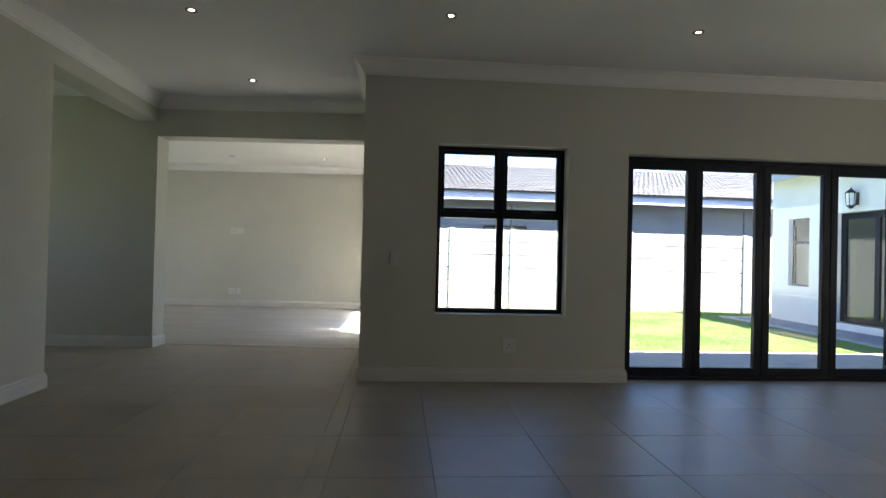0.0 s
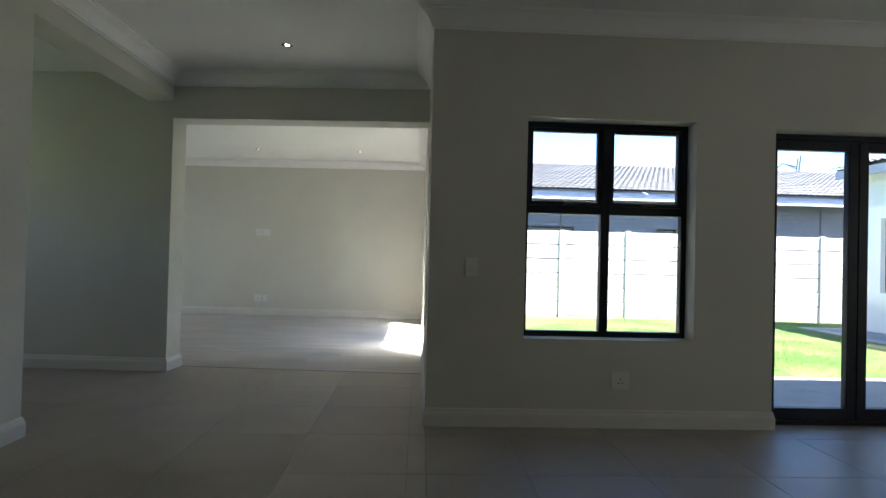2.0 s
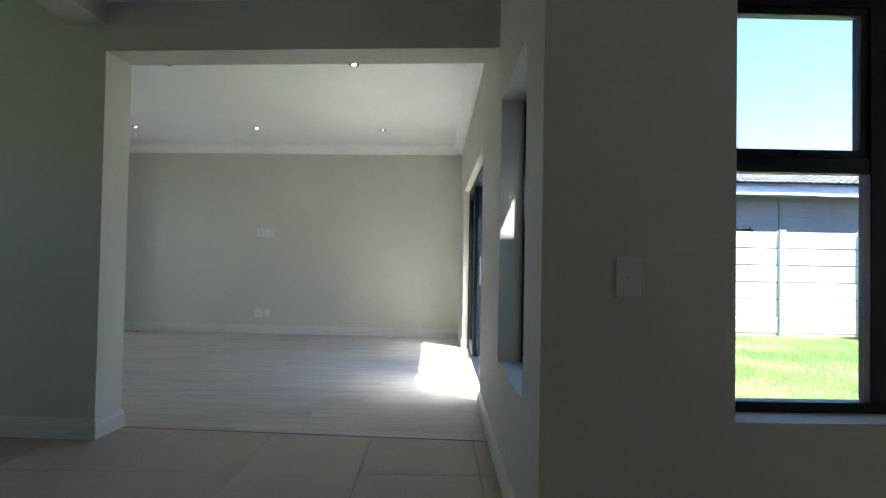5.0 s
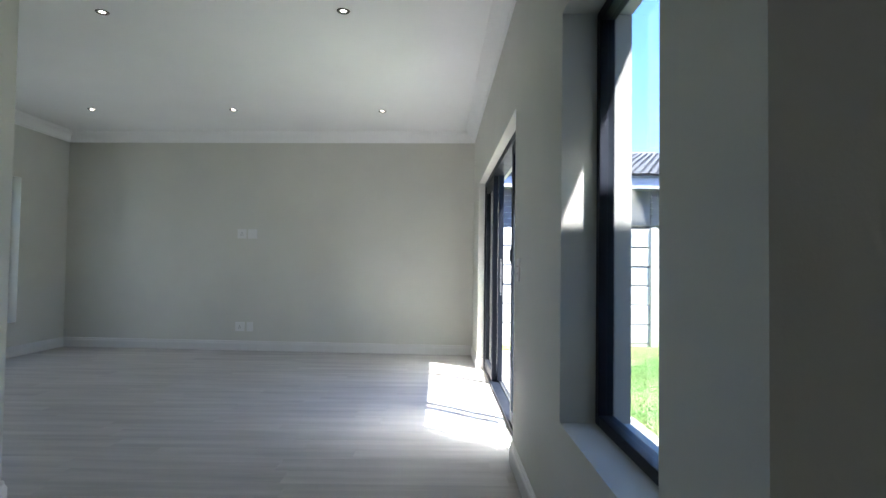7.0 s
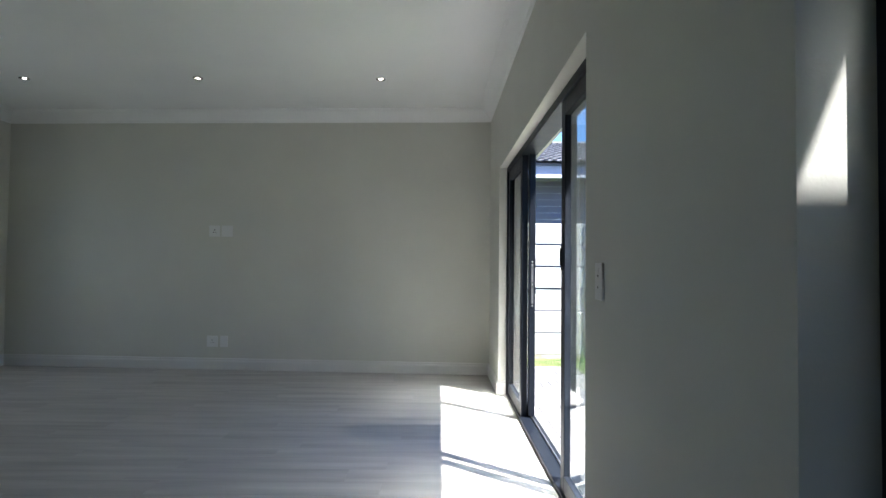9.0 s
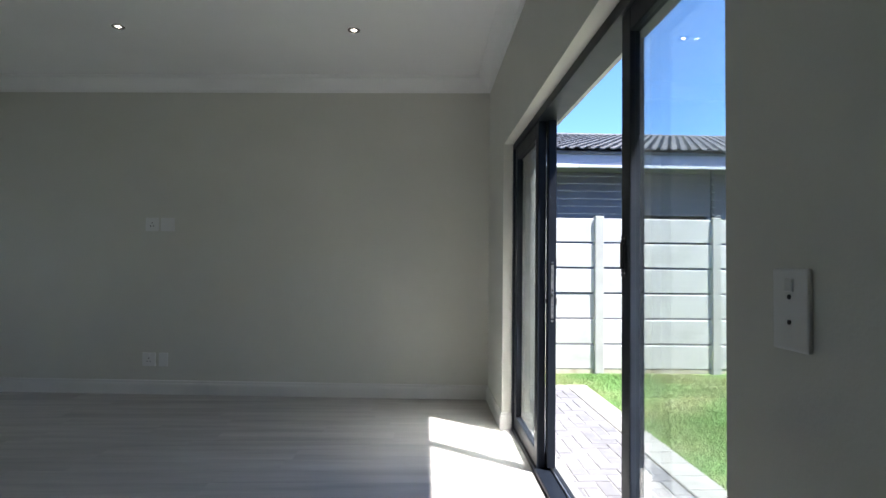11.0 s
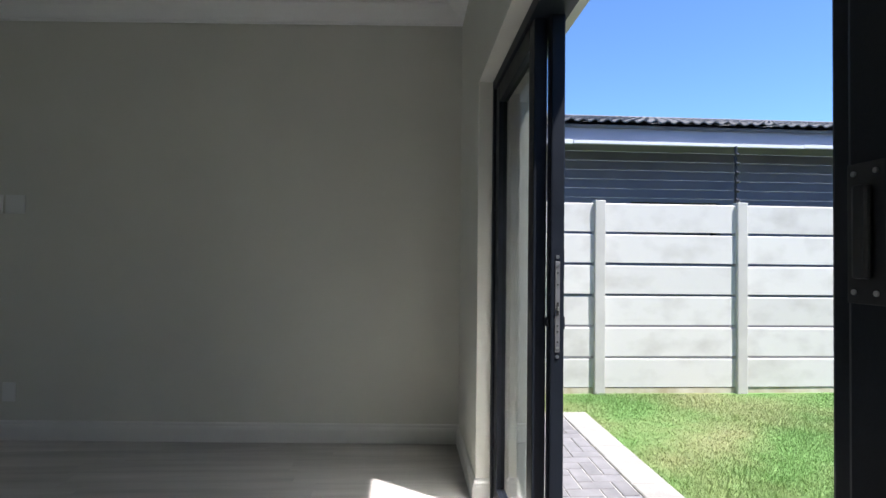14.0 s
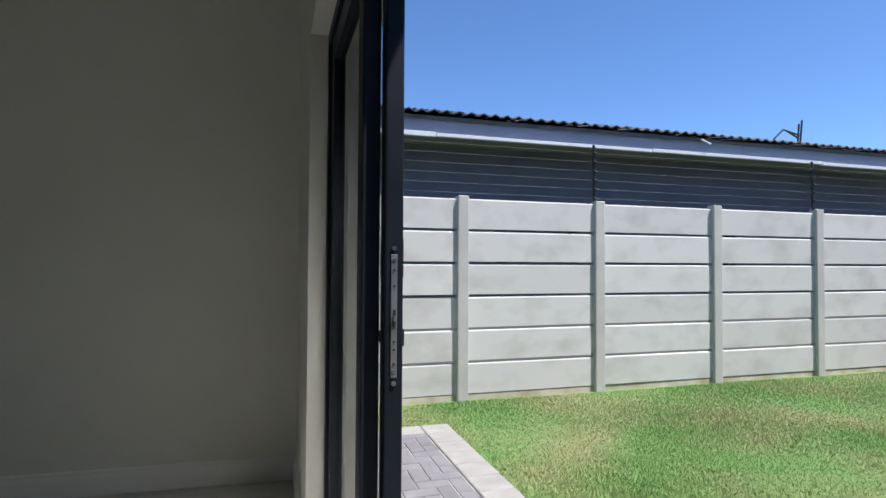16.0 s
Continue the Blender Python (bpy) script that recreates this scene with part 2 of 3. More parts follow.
floor_living = whole("floor_living", boxed(WX - 0.3, EAST, BACK, HY + 0.2, -0.30, -0.006), GROUT, "brown grout bed under beige floor tiles", "floor", "structure")
floor_far = whole("floor_far_room", boxed(WX - 0.3, RX, HY + 0.2, LEFTY + 0.1, -0.30, -0.006), GAP, "dark bed under grey-washed vinyl planks", "floor", "structure")
threshold = whole("floor_threshold", boxed(RX, RO, SD[0], SD[1], -0.30, -0.004), GROUT, "plain threshold bed under the sliding door", "floor", "structure")
threshold_2 = whole("floor_threshold_2", boxed(FD[0], FD[1], FY, FO, -0.30, -0.004), GROUT, "plain threshold bed under the folding door", "floor", "structure")

wall("wall_garden", "x", RO, EAST, FY, FO, -0.3, CZ + 0.12, (W1, (FD[0], FD[1], DEEP, FD[3])), "greige painted wall with a window and folding doors")
wall("wall_corridor", "y", FO, TY + 0.28, RX, RO, -0.3, CZ + 0.12, (W2, (SD[0], SD[1], DEEP, SD[3])), "greige painted wall with a window and a sliding door")
whole("wall_corner", boxed(RX, RO, FY, FO, -0.3, CZ + 0.12), PAINT, "greige painted wall corner", "wall", "structure")
far_wall = wall("wall_far", "x", WX - 0.40, RX, TY, TY + 0.28, -0.3, CZ + 0.12, (), "plain greige painted wall with power outlets")
far_wall.matrix_world = Matrix.Translation((RX, TY, 0)) @ Matrix.Rotation(-FARSKEW, 4, "Z") @ Matrix.Translation((-RX, -TY, 0))
wall("wall_far_side", "y", HO + 0.3, LEFTY + 0.02, WX, WX - 0.28, -0.3, CZ + 0.12, (W3,), "greige painted wall with a tall window")
wall("wall_left", "y", BACK, NY, LX, LX - 0.26, -0.3, CZ + 0.12, (), "plain greige painted wall", (PAINT, PAINT))
wall("wall_passage", "y", NY - 0.3, HO + 0.3, WX, WX - 0.28, -0.3, CZ + 0.12, (W6,), "plain greige painted passage wall")
wall("wall_passage_end", "x", WX, LX - 0.26, NY, NY - 0.26, -0.3, CZ + 0.12, (), "plain greige painted passage wall", (PAINT, PAINT))
wall("wall_back", "x", LX - 0.26, EAST + 0.28, BACK, BACK - 0.28, -0.3, CZ + 0.12, (), "plain greige painted wall")
wall("wall_east", "y", BACK, FO, EAST, EAST + 0.28, -0.3, CZ + 0.12, (W5,), "plain greige painted wall")
SKEW = Matrix.Translation((LX, HY, 0)) @ Matrix.Rotation(-SKEWED, 4, 'Z') @ Matrix.Translation((-LX, -HY, 0))
header = wall("wall_header", "x", WX - 0.2, RX + 0.06, HY, HO, 0.0, CZ + 0.1, ((LX, RX + 0.06, 0.0, 2.475),), "greige painted wall with a wide opening", (PAINT, PAINT))
header.matrix_world = SKEW
beam = whole("beam_passage", boxed(LX - 0.26, LX, NY, HY + 0.02, 2.645, CZ + 0.1), PAINT, "greige painted beam over the passage", "beam", "structure")
ceiling = whole("ceiling", boxed(WX - 0.28, EAST + 0.28, BACK - 0.28, FO, CZ, CZ + 0.12), WHITE, "smooth white painted ceiling", "ceiling", "structure")
ceiling_far = whole("ceiling_far_room", boxed(WX - 0.28, RX, FO, LEFTY + 0.28, CZ, CZ + 0.12), WHITE, "smooth white painted ceiling", "ceiling", "structure")

COVE = [(0.0, CZ), (0.0, CZ - 0.130), (0.008, CZ - 0.130), (0.010, CZ - 0.118), (0.022, CZ - 0.114), (0.028, CZ - 0.096), (0.044, CZ - 0.070), (0.066, CZ - 0.046),
        (0.092, CZ - 0.028), (0.104, CZ - 0.024), (0.106, CZ - 0.014), (0.122, CZ - 0.010), (0.124, CZ)]
SKIRT = [(0.0, 0.0), (0.016, 0.0), (0.018, 0.004), (0.018, 0.085), (0.015, 0.098), (0.010, 0.106), (0.010, 0.118), (0.005, 0.126), (0.0, 0.128)]
HR = HY - (RX - LX) * math.tan(SKEWED)
sweep("cornice_living", [(LX, BACK), (EAST, BACK), (EAST, FY), (RX, FY), (RX, HR), (LX, HY)], COVE, WHITE, "white moulded cornice round the living room", "cornice", True)
sweep("cornice_far_room", [(WX, HO + 0.20), (RX, HR + 0.27), (RX, TY), (WX, LEFTY)], COVE, WHITE, "white moulded cornice round the far room", "cornice", True)
sweep("baseboard_garden", [(FD[0], FY + 0.13), (FD[0], FY), (RX, FY), (RX, SD[0]), (RX + 0.09, SD[0])], SKIRT, TRIM, "white skirting board", "skirting")
sweep("baseboard_far", [(RX + 0.09, SD[1]), (RX, SD[1]), (RX, TY), (WX, LEFTY), (WX, HO + 0.20), (LX + 0.019, HO), (LX, HY), (WX, HY + 0.20)], SKIRT, TRIM, "white skirting board", "skirting")
sweep("baseboard_left", [(WX, NY), (LX, NY), (LX, BACK)], SKIRT, TRIM, "white skirting board", "skirting")


# ---- windows and doors ----
def bars(parent, name, mat, *rects, depth=(0.0, 0.06), bevel=0.004):
    """Straight frame members, each a mesh of its own: (u0, u1, z0, z1) in the opening's plane, depth across it."""
    for u0, u1, z0, z1 in rects:
        part(name, boxed(u0, u1, depth[0], depth[1], z0, z1, bevel), mat, parent)


def pane(parent, u0, u1, z0, z1, at):
    ob = part("pane", boxed(u0, u1, at, at + 0.006, z0, z1), GLASS, parent)
    ob.visible_shadow = False
    return ob


def cross_window(name, m, width, height, transom, label):
    """A frame with a mullion and a transom: two fixed panes below two opening sashes."""
    win = thing(name, m, label, "window", kind="structure")
    e, c = 0.04, width / 2
    bars(win, "frame_member", ALU, (0, e, 0, height), (width - e, width, 0, height), (e, width - e, 0, e), (e, width - e, height - e, height))
    bars(win, "mullion", ALU, (c - 0.032, c + 0.032, e, height - e), depth=(-0.003, 0.062))
    bars(win, "transom", ALU, (e, c - 0.032, transom - 0.03, transom + 0.03), (c + 0.032, width - e, transom - 0.03, transom + 0.03))
    for u0, u1 in ((e, c - 0.032), (c + 0.032, width - e)):
        sash = part("sash", frame_ring(u0 + 0.002, u1 - 0.002, transom + 0.032, height - e - 0.002, 0.028, 0.006, 0.056), ALU, win)
        pane(sash, u0 + 0.02, u1 - 0.02, transom + 0.05, height - e - 0.02, 0.027)
        pane(win, u0 - 0.008, u1 + 0.008, e - 0.008, transom - 0.022, 0.03)
        handle = part("handle", boxed((u0 + u1) / 2 - 0.012, (u0 + u1) / 2 + 0.012, -0.012, 0.008, transom + 0.036, transom + 0.056, 0.003), BLACK, win)
        part("lever", boxed((u0 + u1) / 2 - 0.008, (u0 + u1) / 2 + 0.07, -0.022, -0.010, transom + 0.04, transom + 0.052, 0.003), BLACK, handle)
    return win


def plain_window(name, m, width, height, rows, label, e=0.04):
    """A frame with one fixed pane for each row."""
    win = thing(name, m, label, "window", kind="structure")
    bars(win, "frame_member", ALU, (0, e, 0, height), (width - e, width, 0, height), (e, width - e, 0, e), (e, width - e, height - e, height))
    cuts = [e - 0.03, *rows, height - e + 0.03]
    bars(win, "transom", ALU, *((e, width - e, z - 0.03, z + 0.03) for z in rows))
    for z0, z1 in zip(cuts, cuts[1:]):
        pane(win, e - 0.008, width - e + 0.008, z0 + 0.022, z1 - 0.022, 0.03)
    return win


def frame_ring(u0, u1, z0, z1, width, d0, d1):
    bm = bmesh.new()
    for a, b, c, d in ((u0, u0 + width, z0, z1), (u1 - width, u1, z0, z1), (u0 + width, u1 - width, z0, z0 + width), (u0 + width, u1 - width, z1 - width, z1)):
        box(bm, a, b, d0, d1, c, d, 0.003)
    return bm


def leaf_frame(parent, u0, u1, z0, z1, d0, d1, stile=0.07, name="leaf"):
    """A glazed leaf: stiles, rails and pane."""
    leaf = part(name, boxed(u0, u0 + stile, d0, d1, z0, z1, 0.005), ALU, parent)
    part("stile", boxed(u1 - stile, u1, d0, d1, z0, z1, 0.005), ALU, leaf)
    part("bottom_rail", boxed(u0 + stile, u1 - stile, d0, d1, z0, z0 + stile + 0.01, 0.004), ALU, leaf)
    part("top_rail", boxed(u0 + stile, u1 - stile, d0, d1, z1 - stile, z1, 0.004), ALU, leaf)
    pane(leaf, u0 + stile - 0.01, u1 - stile + 0.01, z0 + stile - 0.005, z1 - stile + 0.01, (d0 + d1) / 2 - 0.003)
    return leaf


win_1 = cross_window("window_1", pose(W1[0], FY + 0.135, W1[2]), W1[1] - W1[0], W1[3] - W1[2], 0.928, "dark grey aluminium window with four panes")
win_2 = plain_window("window_2", pose(RX + 0.130, W2[1], W2[2], 0, 0, -90), W2[1] - W2[0], W2[3] - W2[2], (), "dark grey aluminium window in a deep reveal")
win_3 = plain_window("window_3", pose(WX - 0.13, W3[0], W3[2], 0, 0, 90), W3[1] - W3[0], W3[3] - W3[2], (0.56, 1.08), "dark grey aluminium window in a side wall", 0.075)

door_1 = thing("door_1", pose(FD[0], FY + 0.12, 0), "closed folding doors of dark grey aluminium and glass", "door", kind="structure")
WIDE, TALL = FD[1] - FD[0], FD[3]
bars(door_1, "jamb", ALU, (0, 0.03, 0, TALL), (WIDE - 0.03, WIDE, 0, TALL), depth=(0, 0.09))
bars(door_1, "head", ALU, (0.03, WIDE - 0.03, TALL - 0.04, TALL), depth=(0, 0.09))
bars(door_1, "sill", ALU, (0.03, WIDE - 0.03, 0, 0.035), depth=(0, 0.09))
for i in range(4):
    u = 0.03 + i * (WIDE - 0.06) / 4
    leaf_frame(door_1, u + 0.003, u + (WIDE - 0.06) / 4 - 0.003, 0.037, TALL - 0.042, 0.015, 0.075, 0.074)

door_2 = thing("door_2", pose(RX + 0.07, SD[1], 0, 0, 0, -90), "open sliding door of dark grey aluminium and glass", "door", kind="structure")
WIDE, TALL = SD[1] - SD[0], SD[3]
bars(door_2, "jamb", ALU, (0, 0.04, 0, TALL), (WIDE - 0.025, WIDE, 0, TALL), depth=(0, 0.13))
bars(door_2, "head", ALU, (0.04, WIDE - 0.025, TALL - 0.05, TALL), depth=(0, 0.13))
bars(door_2, "sill", ALU, (0.04, WIDE - 0.025, 0, 0.03), depth=(0, 0.13))
bars(door_2, "track", STEEL, (0.04, WIDE - 0.025, 0.03, 0.042), depth=(0.088, 0.096), bevel=0.001)
PANEL = 0.787
leaf_frame(door_2, 0.04, 0.87, 0.03, TALL - 0.05, 0.013, 0.060, 0.085, "fixed_leaf")
fixed_near = leaf_frame(door_2, 2.249, WIDE - 0.025, 0.03, TALL - 0.05, 0.015, 0.055, 0.08, "fixed_leaf")
slide_far = leaf_frame(door_2, 0.12, 0.12 + PANEL, 0.043, TALL - 0.05, 0.066, 0.114, 0.06, "sliding_leaf")
slide_near = leaf_frame(door_2, 2.165, 2.165 + PANEL, 0.043, TALL - 0.05, 0.066, 0.114, 0.06, "sliding_leaf")


# lock and pulls on the sliding leaf that stands open
EDGE = 0.12 + PANEL
UP = 0.076                 # lift of the lock and the pulls
lock = part("lock_plate", boxed(EDGE, EDGE + 0.003, 0.082, 0.098, 0.83 + UP, 1.14 + UP, 0.001), LOCK, slide_far, "dark metal lock face plate")
for z, r in ((1.155, 0.006), (1.125, 0.005), (1.10, 0.003), (1.06, 0.003), (0.92, 0.003), (0.90, 0.003), (0.865, 0.003), (0.845, 0.005), (0.815, 0.006)):
    part("screw", rod(bmesh.new(), (EDGE, 0.090, z + UP), (EDGE + 0.005, 0.090, z + UP), r, 10), STEEL if r > 0.004 else SLOT, lock)
part("keyhole", boxed(EDGE + 0.003, EDGE + 0.0045, 0.087, 0.094, 0.955 + UP, 1.00 + UP), SLOT, lock)
part("latch", boxed(EDGE + 0.002, EDGE + 0.010, 0.087, 0.093, 0.972 + UP, 0.985 + UP, 0.002), STEEL, lock)
for d0, d1, z0, z1 in ((0.056, 0.067, 0.915, 0.945), (0.113, 0.121, 0.905, 0.95), (0.063, 0.067, 1.08, 1.18), (0.113, 0.117, 1.08, 1.18)):
    part("pull", boxed(EDGE - 0.045, EDGE - 0.012, d0, d1, z0 + UP, z1 + UP, 0.004), BLACK, slide_far)
near_edge = 2.165
keeper = part("keeper", boxed(near_edge - 0.003, near_edge, 0.086, 0.098, 0.90, 1.10, 0.001), SLOT, slide_near)
for z in (0.86, 1.14):
    part("screw", rod(bmesh.new(), (near_edge - 0.004, 0.090, z), (near_edge, 0.090, z), 0.005, 10), STEEL, keeper)

pull_plate = part("pull_plate", boxed(2.253, 2.297, 0.012, 0.0152, 1.178, 1.314, 0.001), BLACK, fixed_near, "black pull plate with four steel screws")
for u in (2.262, 2.288):
    for z in (1.304, 1.189):
        part("screw", rod(bmesh.new(), (u, 0.010, z), (u, 0.013, z), 0.0027, 10), STEEL, pull_plate)
part("grip", boxed(2.268, 2.284, 0.002, 0.0125, 1.202, 1.292, 0.004), BLACK, pull_plate)

# ---- roof of the house, over the walls ----
bm = boxed(0, RX - LX - 0.01, -0.006, 0.006, -0.005, 0.0015, 0.001)
joint = whole("trim_floor_joint", bm, SLOT, "thin dark strip where tiles meet vinyl planks", "floor trim", "structure")
joint.matrix_world = pose(LX + 0.005, HY + 0.262, 0, 0, 0, -math.degrees(SKEWED))
whole("roof_living", boxed(RO - 0.2, EAST + 0.7, BACK - 0.7, 5.727, CZ + 0.13, CZ + 0.30), FASCIA, "plain flat eaves of the house", "roof", "structure")
whole("roof_far_room", boxed(WX - 0.5, RO + 0.496, BACK - 0.7, TY + 0.6, CZ + 0.31, CZ + 0.45), FASCIA, "plain flat eaves of the house", "roof", "structure")


# ---- fittings on the walls and ceiling ----
def plate(name, m, width, height, holes, toggles, label, category, group):
    """A switch or outlet plate that faces its local -y, with pin holes and rocker toggles."""
    ob = thing(name, m, label, category, group)
    part("cover_plate", boxed(-width / 2, width / 2, -0.009, 0, -height / 2, height / 2, 0.004), PLASTIC, ob)
    for x, z, r in holes:
        part("pin_hole", rod(bmesh.new(), (x, -0.0105, z), (x, -0.004, z), r, 10), SLOT, ob)
    for x, z, w, h in toggles:
        part("rocker", boxed(x - w / 2, x + w / 2, -0.0115, -0.008, z - h / 2, z + h / 2, 0.002), PLASTIC, ob)
    return ob


PINS = ((0.0, 0.012, 0.0055), (-0.014, -0.016, 0.005), (0.014, -0.016, 0.005))
OUT = "outlets on the far wall"


def FARY(x):
    """Where the far wall stands at x."""
    return TY + (RX - x) * math.tan(FARSKEW)


for z, blank in ((1.558, 0.13), (0.315, 0.085)):
    plate("power_outlet", pose(-2.626, FARY(-2.626), z, 0, 0, -math.degrees(FARSKEW)), 0.125, 0.125, PINS, ((0.0, 0.042, 0.018, 0.026),), "square white power outlet on a greige wall", "outlet", OUT)
    plate("blank_plate", pose(-2.626 + 0.145 - (0.13 - blank) / 4, FARY(-2.626 + 0.145 - (0.13 - blank) / 4), z, 0, 0, -math.degrees(FARSKEW)), blank, 0.125, (), (), "blank white cover plate beside an outlet", "cover plate", OUT)
plate("power_outlet", pose(1.855, FY, 0.335), 0.125, 0.125, PINS, ((0.0, 0.042, 0.018, 0.026),), "square white power outlet low on the wall under a window", "outlet", "")
plate("light_switch", pose(0.780, FY, 1.117), 0.088, 0.135, ((0.0, 0.0, 0.002),), (), "white light switch beside a window", "switch", "")
plate("light_switch", pose(RX, 7.40, 1.145, 0, 0, -90), 0.085, 0.13, ((0.0, 0.02, 0.004), (0.0, -0.02, 0.004)), ((0, 0.038, 0.02, 0.022),), "white light switch beside the sliding door", "switch", "")


def downlight(x, y, group):
    ob = thing("downlight", pose(x, y, CZ), "round recessed downlight with a steel ring, switched on", "ceiling light", group)
    bm = bmesh.new()
    rim = ((0.018, 0.012), (0.022, 0.004), (0.030, -0.002), (0.034, -0.006), (0.043, -0.005), (0.046, 0.0))
    rings = [[bm.verts.new((r * math.cos(a), r * math.sin(a), z)) for a in (k * math.tau / 20 for k in range(20))] for r, z in rim]
    for p, q in zip(rings, rings[1:]):
        for k in range(20):
            bm.faces.new((p[k], p[(k + 1) % 20], q[(k + 1) % 20], q[k]))
    part("ring", bm, RIM, ob, smooth=True)
    part("bulb", rod(bmesh.new(), (0, 0, -0.003), (0, 0, 0.010), 0.016, 16), LAMP, ob)
    return ob


first = downlight(-0.75, 4.15, "downlights in the living room")
for x, y in ((1.16, 3.99), (3.07, 4.03), (-0.737, 5.808), (-0.78, 1.6), (1.12, 1.6), (3.05, 1.6)):
    copy_thing(first, pose(x, y, CZ))
first = downlight(-4.02, 10.68, "downlights in the far room")
for x, y in ((-2.355, 10.61), (-0.643, 10.57), (-4.04, 8.22), (-2.375, 8.16), (-0.662, 8.08)):
    copy_thing(first, pose(x, y, CZ))

# ---- garden ----
ground = whole("ground", boxed(-400, 400, -400, 500, GZ - 0.5, GZ - 0.02), SOIL, "green and straw-coloured lawn soil", "ground", "structure")


def lawn(name, patches, per_metre, label):
    """Grass as one mesh of narrow blades on rectangles (x0, x1, y0, y1)."""
    rng = np.random.default_rng(5)
    sets = []
    for x0, x1, y0, y1 in patches:
        n = int((x1 - x0) * (y1 - y0) * per_metre)
        sets.append(np.c_[rng.uniform(x0, x1, n), rng.uniform(y0, y1, n)])
    root = np.concatenate(sets)
    n = len(root)
    turn, lean = rng.uniform(0, math.tau, n), rng.uniform(0.0, 0.03, n)
    tall = rng.uniform(0.014, 0.034, n) * (0.8 + 0.3 * np.sin(root[:, 0] * 2.1) * np.sin(root[:, 1] * 2.7))
    half = rng.uniform(0.0020, 0.0040, n)
    verts = np.empty((n, 3, 3))
    for k, s in ((0, -1), (1, 1)):
        verts[:, k, 0], verts[:, k, 1], verts[:, k, 2] = root[:, 0] + s * half * np.cos(turn), root[:, 1] + s * half * np.sin(turn), GZ - 0.022
    way = turn + rng.uniform(0.6, 2.5, n)
    verts[:, 2, 0], verts[:, 2, 1], verts[:, 2, 2] = root[:, 0] + lean * np.cos(way), root[:, 1] + lean * np.sin(way), GZ - 0.022 + tall
    data = bpy.data.meshes.new(name)
    data.vertices.add(3 * n)
    data.vertices.foreach_set("co", verts.ravel())
    data.loops.add(3 * n)
    data.loops.foreach_set("vertex_index", np.arange(3 * n, dtype=np.int32))
    data.polygons.add(n)
    data.polygons.foreach_set("loop_start", np.arange(0, 3 * n, 3, dtype=np.int32))
    data.update(calc_edges=True)
    data.validate()
    data.materials.append(GRASS)
    return tagged(new(name, data), label, "grass", "", "stuff")


lawn("lawn", ((1.70, 8.25, 7.36, 13.38), (-1.5, 1.70, 12.68, 13.38), (8.25, 11.5, 12.3, 13.38)), 18000, "short green lawn with straw-coloured patches")

fence = thing("fence", pose(0, FENCE, GZ), "pale precast concrete panel fence with upright posts", "fence", kind="structure")
bm = boxed(-0.052, 0.058, -0.050, 0.06, -0.10, 1.955, 0.010)
post_mesh = mesh_of("post", bm, POSTS)
bm = boxed(-0.709, 0.709, -0.022, 0.022, 0.0, 0.291)
bmesh.ops.bevel(bm, geom=[e for e in bm.edges if all(v.co.y < 0 and v.co.z > 0.2 for v in e.verts)], offset=0.014, segments=2, affect="EDGES", profile=0.5)
panel_mesh = mesh_of("panel", bm, CONCRETE)
base_mesh = mesh_of("base_beam", boxed(-0.709, 0.709, -0.022, 0.022, 0.0, 0.12, 0.008), SPLASHED)
rng = random.Random(3)
for k in range(-6, 12):
    px = 2.077 + 1.5 * k
    piece("post", post_mesh, fence, (px, rng.uniform(-0.006, 0.006), rng.uniform(-0.01, 0.01)))
    piece("base_beam", base_mesh, fence, (px + 0.75, 0.02, -0.08))
    for row in range(6):
        ob = piece("panel", panel_mesh, fence, (px + 0.75, rng.uniform(0.012, 0.022), 0.046 + row * 0.317))
        ob.rotation_euler = (rng.uniform(-0.012, 0.012), rng.uniform(-0.002, 0.002), rng.uniform(-0.004, 0.004))

strands = thing("electric_fence", pose(0, FENCE + 0.03, 1.82), "black rods with thin electric wires above a concrete fence", "electric fence")
for k in range(-5, 12, 2):
    px = 2.077 + 1.5 * k - 0.03
    post = part("rod", rod(bmesh.new(), (px, 0, -0.25), (px, 0, 0.62), 0.014, 8), BLACK, strands)
    for row in range(6):
        part("insulator", rod(bmesh.new(), (px - 0.02, -0.025, 0.055 + row * 0.095), (px + 0.02, -0.012, 0.055 + row * 0.095), 0.018, 8), BLACK, post)
for row in range(6):
    part("wire", rod(bmesh.new(), (-6, -0.024, 0.055 + row * 0.095), (19, -0.024, 0.055 + row * 0.095), 0.0016, 5), WIRE, strands)

# ---- the neighbour's house ----
neighbour = thing("neighbour_house", pose(0, 0, 0), "single-storey neighbour house with dark walls and a grey tiled roof", "house")
bm = bmesh.new()
for c, d, e, f in holed(-9, 22, GZ - 0.1, 2.9, ((6.44, 7.0, 0.9, 2.02), (3.1, 4.33, 1.2, 2.02))):
    box(bm, c, d, 15.1, 15.35, e, f)
box(bm, -9, 22, 15.36, 24.5, GZ - 0.1, 2.9)
part("house_wall", bm, DARKWALL, neighbour)
for c, d, e in ((6.44, 7.0, 0.9), (3.1, 4.33, 1.2)):
    pane_frame = part("window", frame_ring(c, d, e, 2.02, 0.05, 15.2, 15.26), ALU, neighbour)
    pane(pane_frame, c + 0.03, d - 0.03, e + 0.03, 1.99, 15.23)
part("fascia_board", boxed(-9.6, 22.6, 14.52, 14.55, 2.685, 2.90, 0.004), FASCIA, neighbour)
